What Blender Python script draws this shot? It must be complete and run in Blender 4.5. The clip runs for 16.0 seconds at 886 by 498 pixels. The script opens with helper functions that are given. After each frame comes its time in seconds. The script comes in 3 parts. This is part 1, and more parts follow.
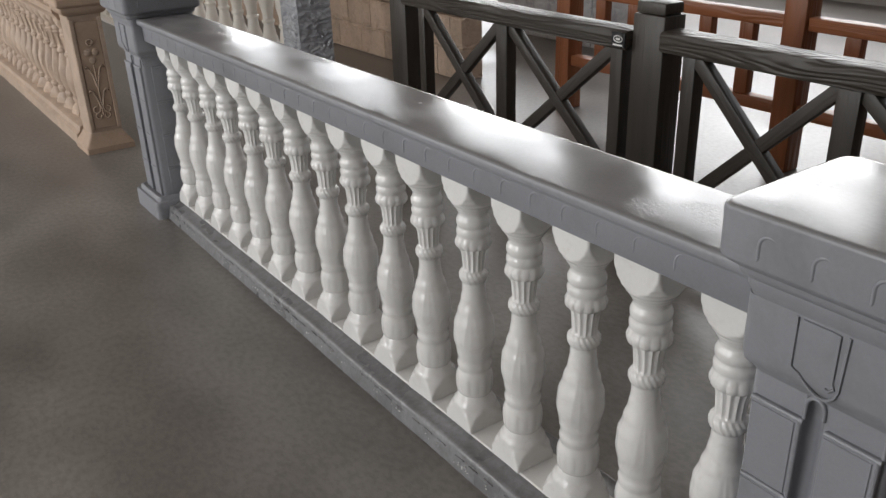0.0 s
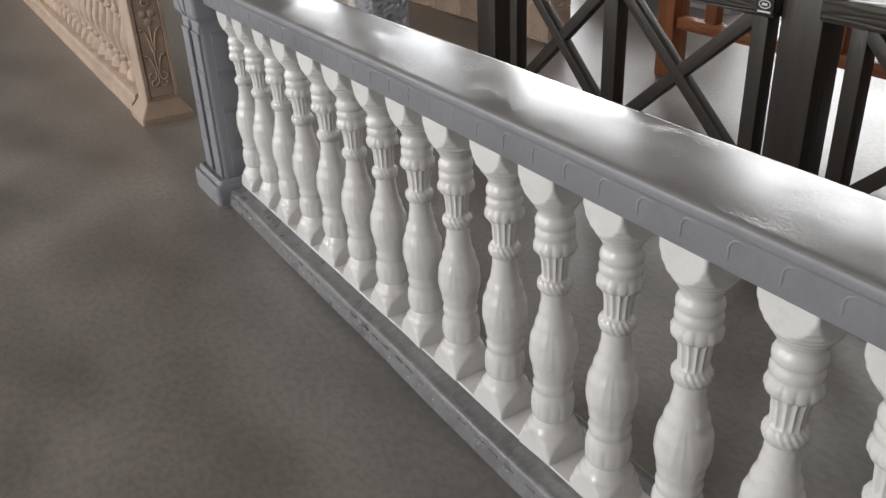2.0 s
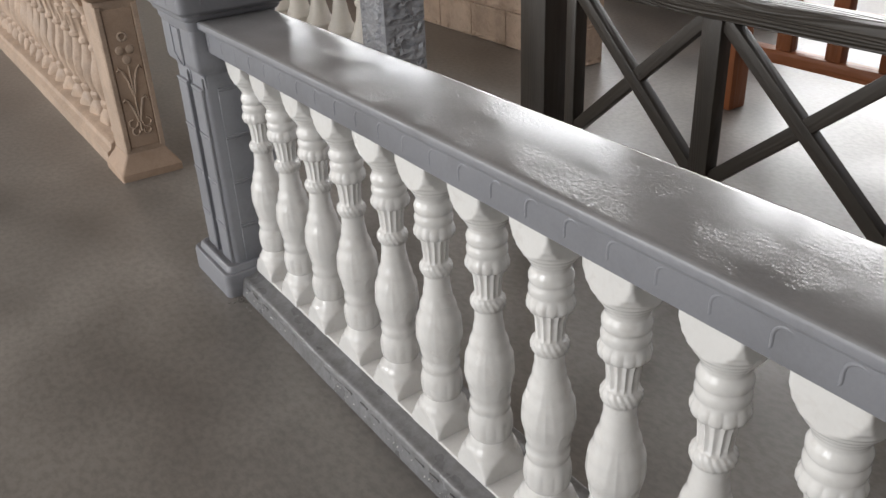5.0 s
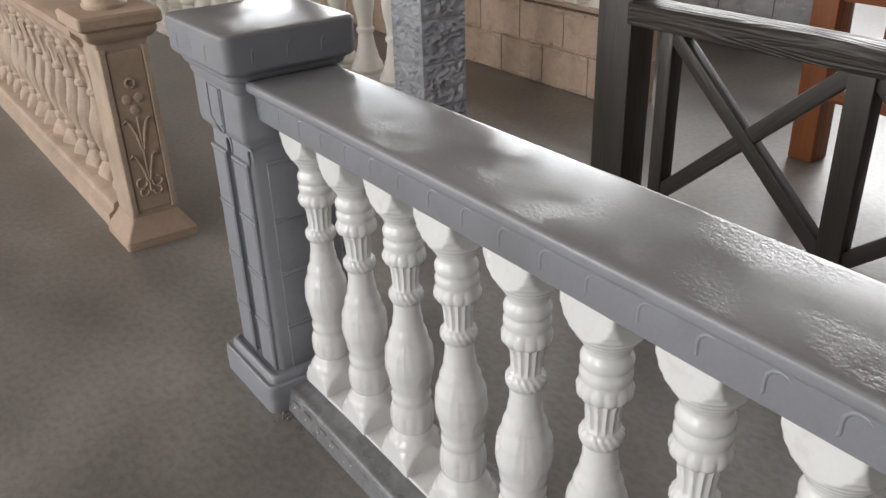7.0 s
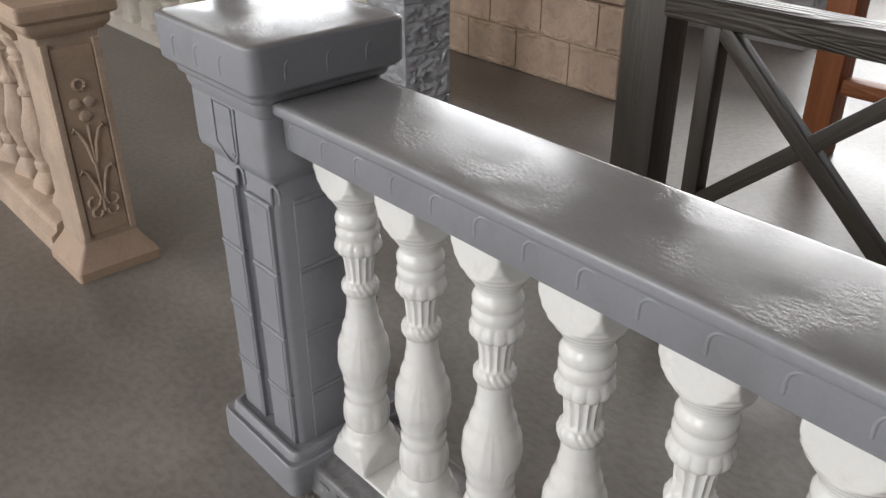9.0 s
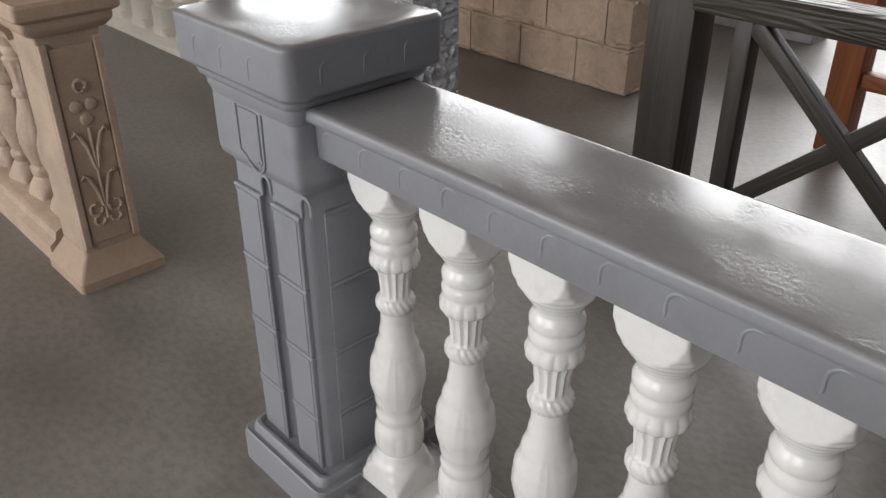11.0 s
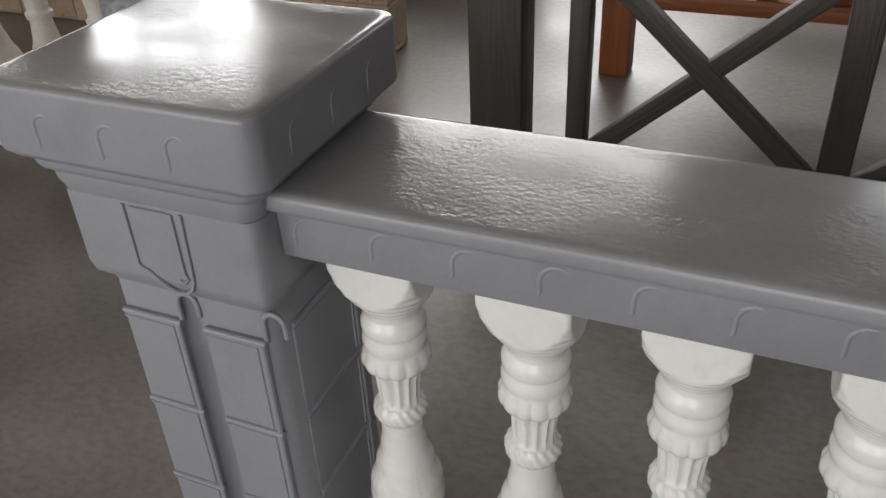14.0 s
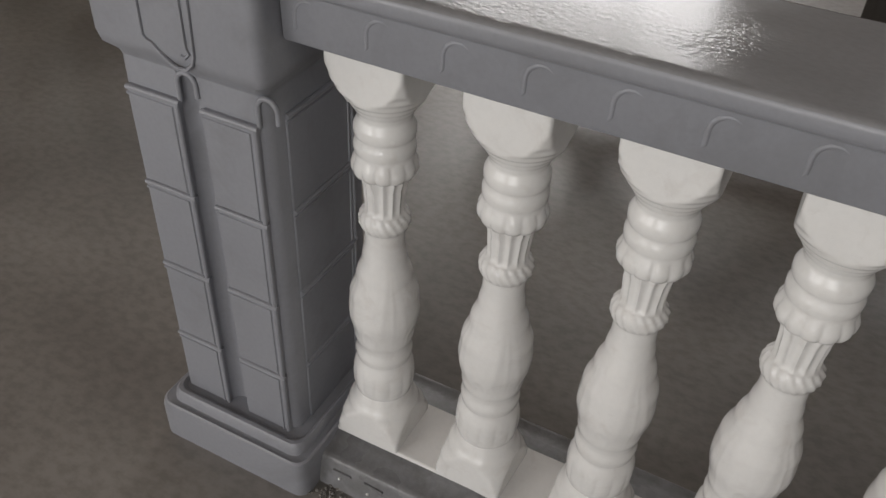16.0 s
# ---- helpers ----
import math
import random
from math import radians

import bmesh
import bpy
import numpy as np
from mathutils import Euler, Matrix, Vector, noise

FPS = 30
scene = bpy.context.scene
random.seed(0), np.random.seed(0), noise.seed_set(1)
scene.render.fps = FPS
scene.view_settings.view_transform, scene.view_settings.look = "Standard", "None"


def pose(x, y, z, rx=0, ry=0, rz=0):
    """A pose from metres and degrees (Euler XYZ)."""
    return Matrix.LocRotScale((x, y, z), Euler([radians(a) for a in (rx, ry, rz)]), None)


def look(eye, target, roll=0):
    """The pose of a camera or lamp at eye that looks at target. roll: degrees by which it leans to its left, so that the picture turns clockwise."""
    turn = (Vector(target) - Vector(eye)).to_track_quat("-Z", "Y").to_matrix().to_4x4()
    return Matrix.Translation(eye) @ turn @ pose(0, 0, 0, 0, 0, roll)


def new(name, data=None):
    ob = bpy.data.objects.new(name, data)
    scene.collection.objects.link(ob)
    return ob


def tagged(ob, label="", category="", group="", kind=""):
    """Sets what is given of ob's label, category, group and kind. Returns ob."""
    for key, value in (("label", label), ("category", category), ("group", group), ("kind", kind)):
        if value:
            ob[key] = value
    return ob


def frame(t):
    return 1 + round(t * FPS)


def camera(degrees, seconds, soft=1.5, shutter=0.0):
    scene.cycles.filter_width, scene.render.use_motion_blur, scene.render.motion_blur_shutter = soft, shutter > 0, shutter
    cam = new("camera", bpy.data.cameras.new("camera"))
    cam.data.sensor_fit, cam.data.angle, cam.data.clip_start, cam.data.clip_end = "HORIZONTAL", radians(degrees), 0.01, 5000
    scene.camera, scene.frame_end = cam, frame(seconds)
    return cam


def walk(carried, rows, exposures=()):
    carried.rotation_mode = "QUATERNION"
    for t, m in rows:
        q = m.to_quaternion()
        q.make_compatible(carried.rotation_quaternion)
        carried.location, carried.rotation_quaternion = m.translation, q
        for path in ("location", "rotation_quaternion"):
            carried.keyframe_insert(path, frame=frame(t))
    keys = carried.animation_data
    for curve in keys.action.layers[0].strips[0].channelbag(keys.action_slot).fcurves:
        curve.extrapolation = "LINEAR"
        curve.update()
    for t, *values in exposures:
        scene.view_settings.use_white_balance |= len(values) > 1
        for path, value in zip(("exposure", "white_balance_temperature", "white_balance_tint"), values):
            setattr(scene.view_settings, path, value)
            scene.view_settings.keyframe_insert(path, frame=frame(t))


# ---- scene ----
cam = camera(55.1, 16.0)
PATH = [
    (0, (-1.188, -3.57, 1.459), (-0.15, -2.082, 0.617), -1.8),
    (0.5, (-1.191, -3.432, 1.452), (-0.146, -1.973, 0.569), -2.0),
    (1, (-1.181, -3.303, 1.437), (-0.123, -1.872, 0.525), -2.1),
    (1.5, (-1.116, -3.188, 1.426), (-0.129, -1.72, 0.493), -2.3),
    (2, (-1.03, -3.077, 1.412), (-0.129, -1.556, 0.478), -2.6),
    (2.5, (-0.98, -2.958, 1.399), (-0.091, -1.436, 0.455), -2.7),
    (3, (-0.963, -2.79, 1.405), (-0.047, -1.287, 0.456), -2.6),
    (3.5, (-0.96, -2.649, 1.409), (-0.021, -1.161, 0.459), -2.5),
    (4, (-0.94, -2.543, 1.418), (0.003, -1.058, 0.467), -2.7),
    (6.6, (-0.896, -1.785, 1.406), (0.126, -0.338, 0.479), -2.0),
    (7, (-0.862, -1.666, 1.398), (0.163, -0.213, 0.482), -1.9),
    (7.2, (-0.851, -1.623, 1.398), (0.164, -0.157, 0.491), -1.5),
    (7.5, (-0.842, -1.524, 1.399), (0.173, -0.059, 0.492), -1.2),
    (8, (-0.861, -1.354, 1.392), (0.196, 0.077, 0.479), -0.3),
    (8.6, (-0.861, -1.201, 1.377), (0.287, 0.123, 0.413), -0.2),
    (10.8, (-0.86, -1.047, 1.369), (0.324, 0.221, 0.375), 0.0),
    (11, (-0.862, -1.002, 1.354), (0.323, 0.268, 0.363), -0.1),
    (11.5, (-0.819, -0.863, 1.337), (0.344, 0.4, 0.311), -0.6),
    (12, (-0.805, -0.756, 1.349), (0.428, 0.414, 0.295), -1.9),
    (12.5, (-0.814, -0.625, 1.354), (0.538, 0.415, 0.31), -3.1),
    (13, (-0.806, -0.482, 1.344), (0.647, 0.407, 0.296), -3.3),
    (13.5, (-0.794, -0.413, 1.336), (0.704, 0.364, 0.263), -3.0),
    (14, (-0.787, -0.404, 1.315), (0.737, 0.278, 0.214), -2.8),
    (14.5, (-0.787, -0.426, 1.303), (0.751, 0.171, 0.172), -1.9),
    (15, (-0.808, -0.447, 1.275), (0.707, 0.114, 0.096), -0.5),
    (15.5, (-0.824, -0.46, 1.243), (0.63, 0.17, 0.022), 1.9),
    (16, (-0.855, -0.479, 1.23), (0.538, 0.188, -0.041), 3.2),
]
walk(cam, [(t, look(eye, target, roll)) for t, eye, target, roll in PATH], [(0, -0.01, 6400, 10), (3.5, 0.22, 6430, 10), (7, 0.24, 6400, 10), (11, 0.09, 6400, 10), (12.5, 0.0, 6430, 10), (13.5, -0.16, 6480, 10), (14.5, -0.25, 6540, 10), (16, -0.41, 6600, 11)])

# ---- world and light ----
world = bpy.data.worlds.new("world")
scene.world = world
world.use_nodes = True
wn = world.node_tree
sky = wn.nodes.new("ShaderNodeTexSky")
sky.sky_type = "NISHITA"
sky.sun_disc = False
sky.sun_elevation = radians(38)
sky.sun_rotation = radians(70)
wn.links.new(sky.outputs[0], wn.nodes["Background"].inputs[0])
wn.nodes["Background"].inputs[1].default_value = 0.12

WEST, EAST, SOUTH, NORTH, HIGH = -6.5, 7.2, -8.5, 20.0, 6.0


def window_light(name, x, y0, y1, z0, z1, power, facing, color=(1.0, 0.98, 0.95)):
    """Lamp in an opening: daylight in the east wall, added fill in the west."""
    d = bpy.data.lights.new(name, "AREA")
    d.shape, d.size, d.size_y = "RECTANGLE", z1 - z0, y1 - y0
    d.energy, d.color = power, color
    ob = new(name, d)
    ob.matrix_world = look((x, (y0 + y1) / 2, (z0 + z1) / 2), (x + facing, (y0 + y1) / 2, (z0 + z1) / 2))
    ob.rotation_euler = Euler((0, radians(90) * facing * -1, 0)) if facing else ob.rotation_euler
    return ob


# window spans: y0, y1, z0, z1
EAST_WINDOWS = [(-4.1, -1.2, 2.45, 4.9), (0.55, 3.6, 2.45, 4.9), (5.3, 8.2, 2.45, 4.9), (10.0, 13.4, 2.45, 4.9), (14.9, 17.9, 2.45, 4.9)]
EAST_LOW = [(0.2, 3.6, 0.95, 2.3), (3.75, 8.2, 0.95, 2.3), (8.35, 13.4, 0.95, 2.3)]
# West openings are unseen, added to fill the faces turned to them.
WEST_FILL_WINDOWS = [(-2.8, 0.4, 1.0, 4.2), (2.0, 5.2, 1.0, 4.2), (6.8, 10.0, 1.0, 4.2)]
EAST_POWER = [9, 23, 25, 17, 17, 21, 19, 19]
for (a, b, c, d), power in zip(EAST_WINDOWS + EAST_LOW, EAST_POWER):
    window_light("window_and_fill_lamp", EAST + 0.12, a, b, c, d, power * (b - a) * (d - c), -1, (1.0, 0.985, 0.965))
# Added fill for the west-facing sides, from no known source.
for a, b, c, d in WEST_FILL_WINDOWS:
    window_light("window_and_fill_lamp", WEST - 0.12, a, b, c, d, 265, 1, (1.0, 0.975, 0.94))


# ---- materials ----
def node(nt, kind, **inputs):
    n = nt.nodes.new(kind)
    for k, v in inputs.items():
        n.inputs[k.replace("_", " ")].default_value = v
    return n


def material(name, color, rough=0.5, spread=0.12, scale=6.0, fine=60.0, bump=0.15, dist=0.004, rough_spread=0.12,
             stretch=(1, 1, 1), dark=None, dark_at=0.62, coat=0.0, island=0.0, fine_detail=3.0, spec=0.5, patchy=False, big_bump=0.8, big_detail=4.0):
    """A painted, cast or stone surface: large blotches, fine grain, relief and uneven gloss, in metres."""
    m = bpy.data.materials.new(name)
    m.use_nodes = True
    nt = m.node_tree
    bsdf = nt.nodes["Principled BSDF"]
    geo = nt.nodes.new("ShaderNodeNewGeometry")
    mp = nt.nodes.new("ShaderNodeMapping")
    mp.inputs["Scale"].default_value = stretch
    nt.links.new(geo.outputs["Position"], mp.inputs["Vector"])
    big = node(nt, "ShaderNodeTexNoise", Scale=scale, Detail=big_detail, Roughness=0.5)
    small = node(nt, "ShaderNodeTexNoise", Scale=fine, Detail=fine_detail, Roughness=0.6)
    nt.links.new(mp.outputs[0], big.inputs["Vector"])
    nt.links.new(mp.outputs[0], small.inputs["Vector"])
    ramp = nt.nodes.new("ShaderNodeValToRGB")
    lo, hi = [c * (1 - spread) for c in color], [min(1, c * (1 + spread)) for c in color]
    ramp.color_ramp.elements[0].color, ramp.color_ramp.elements[0].position = (*lo, 1), 0.3
    ramp.color_ramp.elements[1].color, ramp.color_ramp.elements[1].position = (*hi, 1), 0.7
    nt.links.new(big.outputs[0], ramp.inputs[0])
    last = ramp.outputs[0]
    grain = nt.nodes.new("ShaderNodeMix")
    grain.data_type, grain.blend_type = "RGBA", "MULTIPLY"
    gr = nt.nodes.new("ShaderNodeValToRGB")
    g = 1 - spread * 0.8
    gr.color_ramp.elements[0].color, gr.color_ramp.elements[0].position = (g, g, g, 1), 0.35
    gr.color_ramp.elements[1].color, gr.color_ramp.elements[1].position = (1, 1, 1, 1), 0.6
    nt.links.new(small.outputs[0], gr.inputs[0])
    grain.inputs[0].default_value = 1.0
    nt.links.new(last, grain.inputs[6])
    nt.links.new(gr.outputs[0], grain.inputs[7])
    last = grain.outputs[2]
    if dark:
        patch = node(nt, "ShaderNodeTexNoise", Scale=scale * 2.7, Detail=6.0, Roughness=0.65, Distortion=0.6)
        nt.links.new(mp.outputs[0], patch.inputs["Vector"])
        pr = nt.nodes.new("ShaderNodeValToRGB")
        pr.color_ramp.elements[0].position, pr.color_ramp.elements[1].position = dark_at - 0.12, dark_at + 0.22
        nt.links.new(patch.outputs[0], pr.inputs[0])
        mix = nt.nodes.new("ShaderNodeMix")
        mix.data_type = "RGBA"
        mix.inputs[7].default_value = (*dark, 1)
        nt.links.new(pr.outputs[0], mix.inputs[0])
        nt.links.new(last, mix.inputs[6])
        last = mix.outputs[2]
    if island:
        info = nt.nodes.new("ShaderNodeObjectInfo")
        mr = node(nt, "ShaderNodeMapRange", To_Min=1 - island, To_Max=1 + island)
        nt.links.new(info.outputs["Random"], mr.inputs[0])
        hs = nt.nodes.new("ShaderNodeHueSaturation")
        nt.links.new(mr.outputs[0], hs.inputs["Value"])
        nt.links.new(last, hs.inputs["Color"])
        last = hs.outputs[0]
    nt.links.new(last, bsdf.inputs["Base Color"])
    rr = node(nt, "ShaderNodeMapRange", From_Min=0.3, From_Max=0.7, To_Min=max(0.03, rough - rough_spread), To_Max=min(1, rough + rough_spread))
    nt.links.new(big.outputs[0], rr.inputs[0])
    nt.links.new(rr.outputs[0], bsdf.inputs["Roughness"])
    bsdf.inputs["Specular IOR Level"].default_value = spec
    bsdf.inputs["Coat Weight"].default_value = coat
    bsdf.inputs["Coat Roughness"].default_value = 0.12
    if bump:
        b = node(nt, "ShaderNodeBump", Strength=bump, Distance=dist)
        nt.links.new(small.outputs[0], b.inputs["Height"])
        if patchy:
            where = node(nt, "ShaderNodeTexNoise", Scale=6.5, Detail=4.0, Distortion=0.8)
            nt.links.new(mp.outputs[0], where.inputs["Vector"])
            gate = node(nt, "ShaderNodeMapRange", From_Min=0.46, From_Max=0.66, To_Min=0.03, To_Max=1.3)
            nt.links.new(where.outputs[0], gate.inputs[0])
            times = nt.nodes.new("ShaderNodeMath")
            times.operation = "MULTIPLY"
            times.inputs[1].default_value = bump * 2.2
            nt.links.new(gate.outputs[0], times.inputs[0])
            nt.links.new(times.outputs[0], b.inputs["Strength"])
        b2 = node(nt, "ShaderNodeBump", Strength=bump * big_bump, Distance=dist * 3)
        nt.links.new(big.outputs[0], b2.inputs["Height"])
        nt.links.new(b.outputs[0], b2.inputs["Normal"])
        nt.links.new(b2.outputs[0], bsdf.inputs["Normal"])
    return m


def timber(name, color, axis, rough=0.4, spread=0.3, relief=0.3, lines=55.0):
    """Cast concrete painted as timber, its grain along the axis 0, 1 or 2."""
    m = material(name, color, rough, spread=spread, scale=5, fine=26, bump=0.0, spec=0.4, stretch=tuple(0.12 if n == axis else 1.0 for n in range(3)))
    nt = m.node_tree
    bsdf = nt.nodes["Principled BSDF"]
    geo = nt.nodes.new("ShaderNodeTexCoord")
    for ln in [k for k in nt.links if k.from_node.bl_idname == "ShaderNodeNewGeometry"]:
        nt.links.new(geo.outputs["Object"], ln.to_socket)
    mp = nt.nodes.new("ShaderNodeMapping")
    mp.inputs["Scale"].default_value = tuple(0.09 if n == axis else 1.0 for n in range(3))
    nt.links.new(geo.outputs["Object"], mp.inputs["Vector"])
    n1 = node(nt, "ShaderNodeTexNoise", Scale=9.0, Detail=2.0, Distortion=0.4)
    nt.links.new(mp.outputs[0], n1.inputs["Vector"])
    mul = nt.nodes.new("ShaderNodeMath")
    mul.operation = "MULTIPLY"
    mul.inputs[1].default_value = lines
    sn = nt.nodes.new("ShaderNodeMath")
    sn.operation = "SINE"
    nt.links.new(n1.outputs[0], mul.inputs[0])
    nt.links.new(mul.outputs[0], sn.inputs[0])
    b = node(nt, "ShaderNodeBump", Strength=relief, Distance=0.003)
    nt.links.new(sn.outputs[0], b.inputs["Height"])
    nt.links.new(b.outputs[0], bsdf.inputs["Normal"])
    return m


GREY = material("grey_paint", (0.25, 0.255, 0.278), 0.4, spread=0.06, scale=3, fine=140, bump=0.05, dist=0.002, dark=(0.18, 0.182, 0.192), dark_at=0.63)
# Rough worn paint; the darker base also carries shade from under the handrail.
GREY_WORN_SHADED = material("worn_shaded_grey_paint", (0.205, 0.205, 0.212), 0.34, spread=0.2, scale=7, fine=70, bump=0.3, dist=0.004, dark=(0.12, 0.118, 0.115), dark_at=0.56)
# Glossier than GREY; its less blue tone stands in for the reflected ceiling.
GREY_TOP = material("glossy_grey_ceiling_tint", (0.25, 0.25, 0.258), 0.18, spread=0.08, scale=6, fine=135, bump=0.135, dist=0.003, rough_spread=0.09, patchy=True, spec=0.36, big_bump=0.6, stretch=(1.25, 0.7, 1), big_detail=2.0)
WHITE = material("white_gloss_paint", (0.725, 0.718, 0.702), 0.2, spread=0.03, scale=9, fine=120, bump=0.05, dist=0.002, rough_spread=0.08, dark=(0.6, 0.575, 0.55), dark_at=0.66)
CREAM = material("cream_paint", (0.75, 0.72, 0.66), 0.4, spread=0.06, scale=7, fine=90, bump=0.06, dist=0.002)
TAN = material("tan_sandstone", (0.42, 0.305, 0.225), 0.7, spread=0.12, scale=6, fine=160, bump=0.25, dist=0.003, dark=(0.33, 0.23, 0.16), dark_at=0.63, island=0.05)
TAN_PALE = material("pale_tan_sandstone", (0.45, 0.34, 0.26), 0.6, spread=0.18, scale=7, fine=140, bump=0.3, dist=0.003, dark=(0.34, 0.25, 0.18), dark_at=0.64)
STONE_GREY = material("grey_split_stone", (0.35, 0.36, 0.385), 0.3, spread=0.15, scale=8, fine=90, bump=0.3, dist=0.004, island=0.06)
BRICK_TAN = material("brown_split_block", (0.5, 0.38, 0.29), 0.55, spread=0.12, scale=6, fine=120, bump=0.25, dist=0.004, island=0.08, dark=(0.33, 0.24, 0.18), dark_at=0.6)
CONCRETE = material("floor_concrete", (0.194, 0.179, 0.164), 0.4, spread=0.3, scale=2.6, fine=55, bump=0.06, dist=0.004, rough_spread=0.07, big_detail=1.5, stretch=(1.0, 0.6, 1.0), spec=1.0)
PLASTER = material("wall_plaster", (0.36, 0.34, 0.32), 0.8, spread=0.08, scale=1.2, fine=60, bump=0.1)
CEIL = material("ceiling_sheet", (0.24, 0.19, 0.15), 0.6, spread=0.06, scale=1.0, fine=40, bump=0.05)
FRAME = material("window_metal", (0.3, 0.3, 0.31), 0.4, spread=0.04)
DARK = [timber(f"dark_timber_{'xyz'[n]}", (0.048, 0.041, 0.034), n, 0.45, 0.22, (0.2, 0.6, 0.12)[n], (60, 110, 90)[n]) for n in range(3)]
DARK.append(timber("dark_timber_brace", (0.048, 0.041, 0.034), 1, 0.48, 0.22, 0.12, 70))
BROWN = [timber(f"red_brown_timber_{'xyz'[n]}", (0.25, 0.085, 0.032), n, 0.4, 0.2) for n in range(3)]
BLACK = material("black_plate", (0.015, 0.015, 0.017), 0.3, spread=0.05, bump=0)
INK = material("white_print", (0.75, 0.75, 0.74), 0.5, spread=0.03, bump=0)


# ---- mesh helpers ----
def part(name, bm, mat, parent=None, label="", smooth=None):
    me = bpy.data.meshes.new(name)
    bmesh.ops.recalc_face_normals(bm, faces=bm.faces)
    bm.to_mesh(me)
    bm.free()
    me.materials.append(mat)
    if smooth is not None:
        me.polygons.foreach_set("use_smooth", [True] * len(me.polygons))
        me.set_sharp_from_angle(angle=radians(smooth))
    ob = new(name, me)
    if parent:
        ob.parent = parent
    if label:
        tagged(ob, label)
    return ob


def split_by_facing(ob, mat, limit=0.6):
    """Upward faces keep the grey with ceiling reflection painted in; the others take mat."""
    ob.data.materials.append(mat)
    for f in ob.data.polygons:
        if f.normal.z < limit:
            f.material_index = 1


def again(ob, m):
    """The same part once more, on the same mesh, at another place."""
    o = ob.copy()
    scene.collection.objects.link(o)
    o.matrix_basis = m
    return o


def thing(name, label, category, group="", kind="", at=(0, 0, 0)):
    ob = new(name)
    ob.location = at
    return tagged(ob, label, category, group, kind)


def box(x0, x1, y0, y1, z0, z1, bevel=0.0, seg=2, bm=None):
    b = bmesh.new()
    bmesh.ops.create_cube(b, size=1.0)
    for v in b.verts:
        v.co = Vector((x0 + (v.co.x + 0.5) * (x1 - x0), y0 + (v.co.y + 0.5) * (y1 - y0), z0 + (v.co.z + 0.5) * (z1 - z0)))
    if bevel:
        bmesh.ops.bevel(b, geom=b.edges[:], offset=bevel, segments=seg, affect="EDGES", profile=0.5)
    return b


def joined(bms):
    """Several bmeshes as one."""
    out = bmesh.new()
    for b in bms:
        me = bpy.data.meshes.new("tmp")
        b.to_mesh(me)
        b.free()
        out.from_mesh(me)
        bpy.data.meshes.remove(me)
    return out


def stack(levels, corner=0.02, n=5, flat_top=True):
    """A moulded square block: levels of (z, half_x, half_y), corners rounded, skinned from below to above."""
    bm = bmesh.new()
    rings = []
    for z, hx, hy in levels:
        r = min(corner, hx * 0.9, hy * 0.9)
        ring = []
        for q in range(4):
            cx, cy = (hx - r) * (1, -1, -1, 1)[q], (hy - r) * (1, 1, -1, -1)[q]
            for i in range(n + 1):
                a = radians(90 * q + 90 * i / n)
                ring.append(bm.verts.new((cx + r * math.cos(a), cy + r * math.sin(a), z)))
        rings.append(ring)
    for a, b in zip(rings, rings[1:]):
        for i in range(len(a)):
            j = (i + 1) % len(a)
            bm.faces.new((a[i], a[j], b[j], b[i]))
    bm.faces.new(rings[0][::-1])
    bm.faces.new(rings[-1])
    return bm


def extrude_profile(points, y0, y1, steps=1, wobble=0.0):
    """A closed profile of (x, z) drawn out along y."""
    bm = bmesh.new()
    rings = []
    for s in range(steps + 1):
        y = y0 + (y1 - y0) * s / steps
        rings.append([bm.verts.new((x + wobble * noise.noise((y * 3, x * 20, z * 9)), y, z + wobble * noise.noise((y * 3 + 7, x * 9, z * 20)))) for x, z in points])
    for a, b in zip(rings, rings[1:]):
        for i in range(len(a)):
            j = (i + 1) % len(a)
            bm.faces.new((a[i], a[j], b[j], b[i]))
    bm.faces.new(rings[0])
    bm.faces.new(rings[-1][::-1])
    return bm


def bead(path, r, sides=6, closed=False):
    """A thin raised moulding along a path of points."""
    bm = bmesh.new()
    pts = [Vector(p) for p in path]
    rings = []
    for i, p in enumerate(pts):
        a, b = pts[max(i - 1, 0)], pts[min(i + 1, len(pts) - 1)]
        d = (b - a).normalized()
        up = Vector((1, 0, 0)) if abs(d.x) < 0.9 else Vector((0, 1, 0))
        u = d.cross(up).normalized()
        w = d.cross(u)
        rings.append([bm.verts.new(p + r * (math.cos(2 * math.pi * k / sides) * u + math.sin(2 * math.pi * k / sides) * w)) for k in range(sides)])
    for a, b in zip(rings, rings[1:]):
        for i in range(sides):
            j = (i + 1) % sides
            bm.faces.new((a[i], a[j], b[j], b[i]))
    bm.faces.new(rings[0][::-1])
    bm.faces.new(rings[-1])
    return bm


def smooth_steps(turned, per=4):
    """Cosine-eased values between turned of (z, r)."""
    out = []
    for (z0, r0), (z1, r1) in zip(turned, turned[1:]):
        k = per if per < 6 else max(2, int((z1 - z0) / (0.0042 if z1 < 0.6 else 0.0022)))
        for i in range(k):
            f = i / k
            out.append((z0 + (z1 - z0) * f, r0 + (r1 - r0) * (0.5 - 0.5 * math.cos(math.pi * f))))
    return out + [turned[-1]]


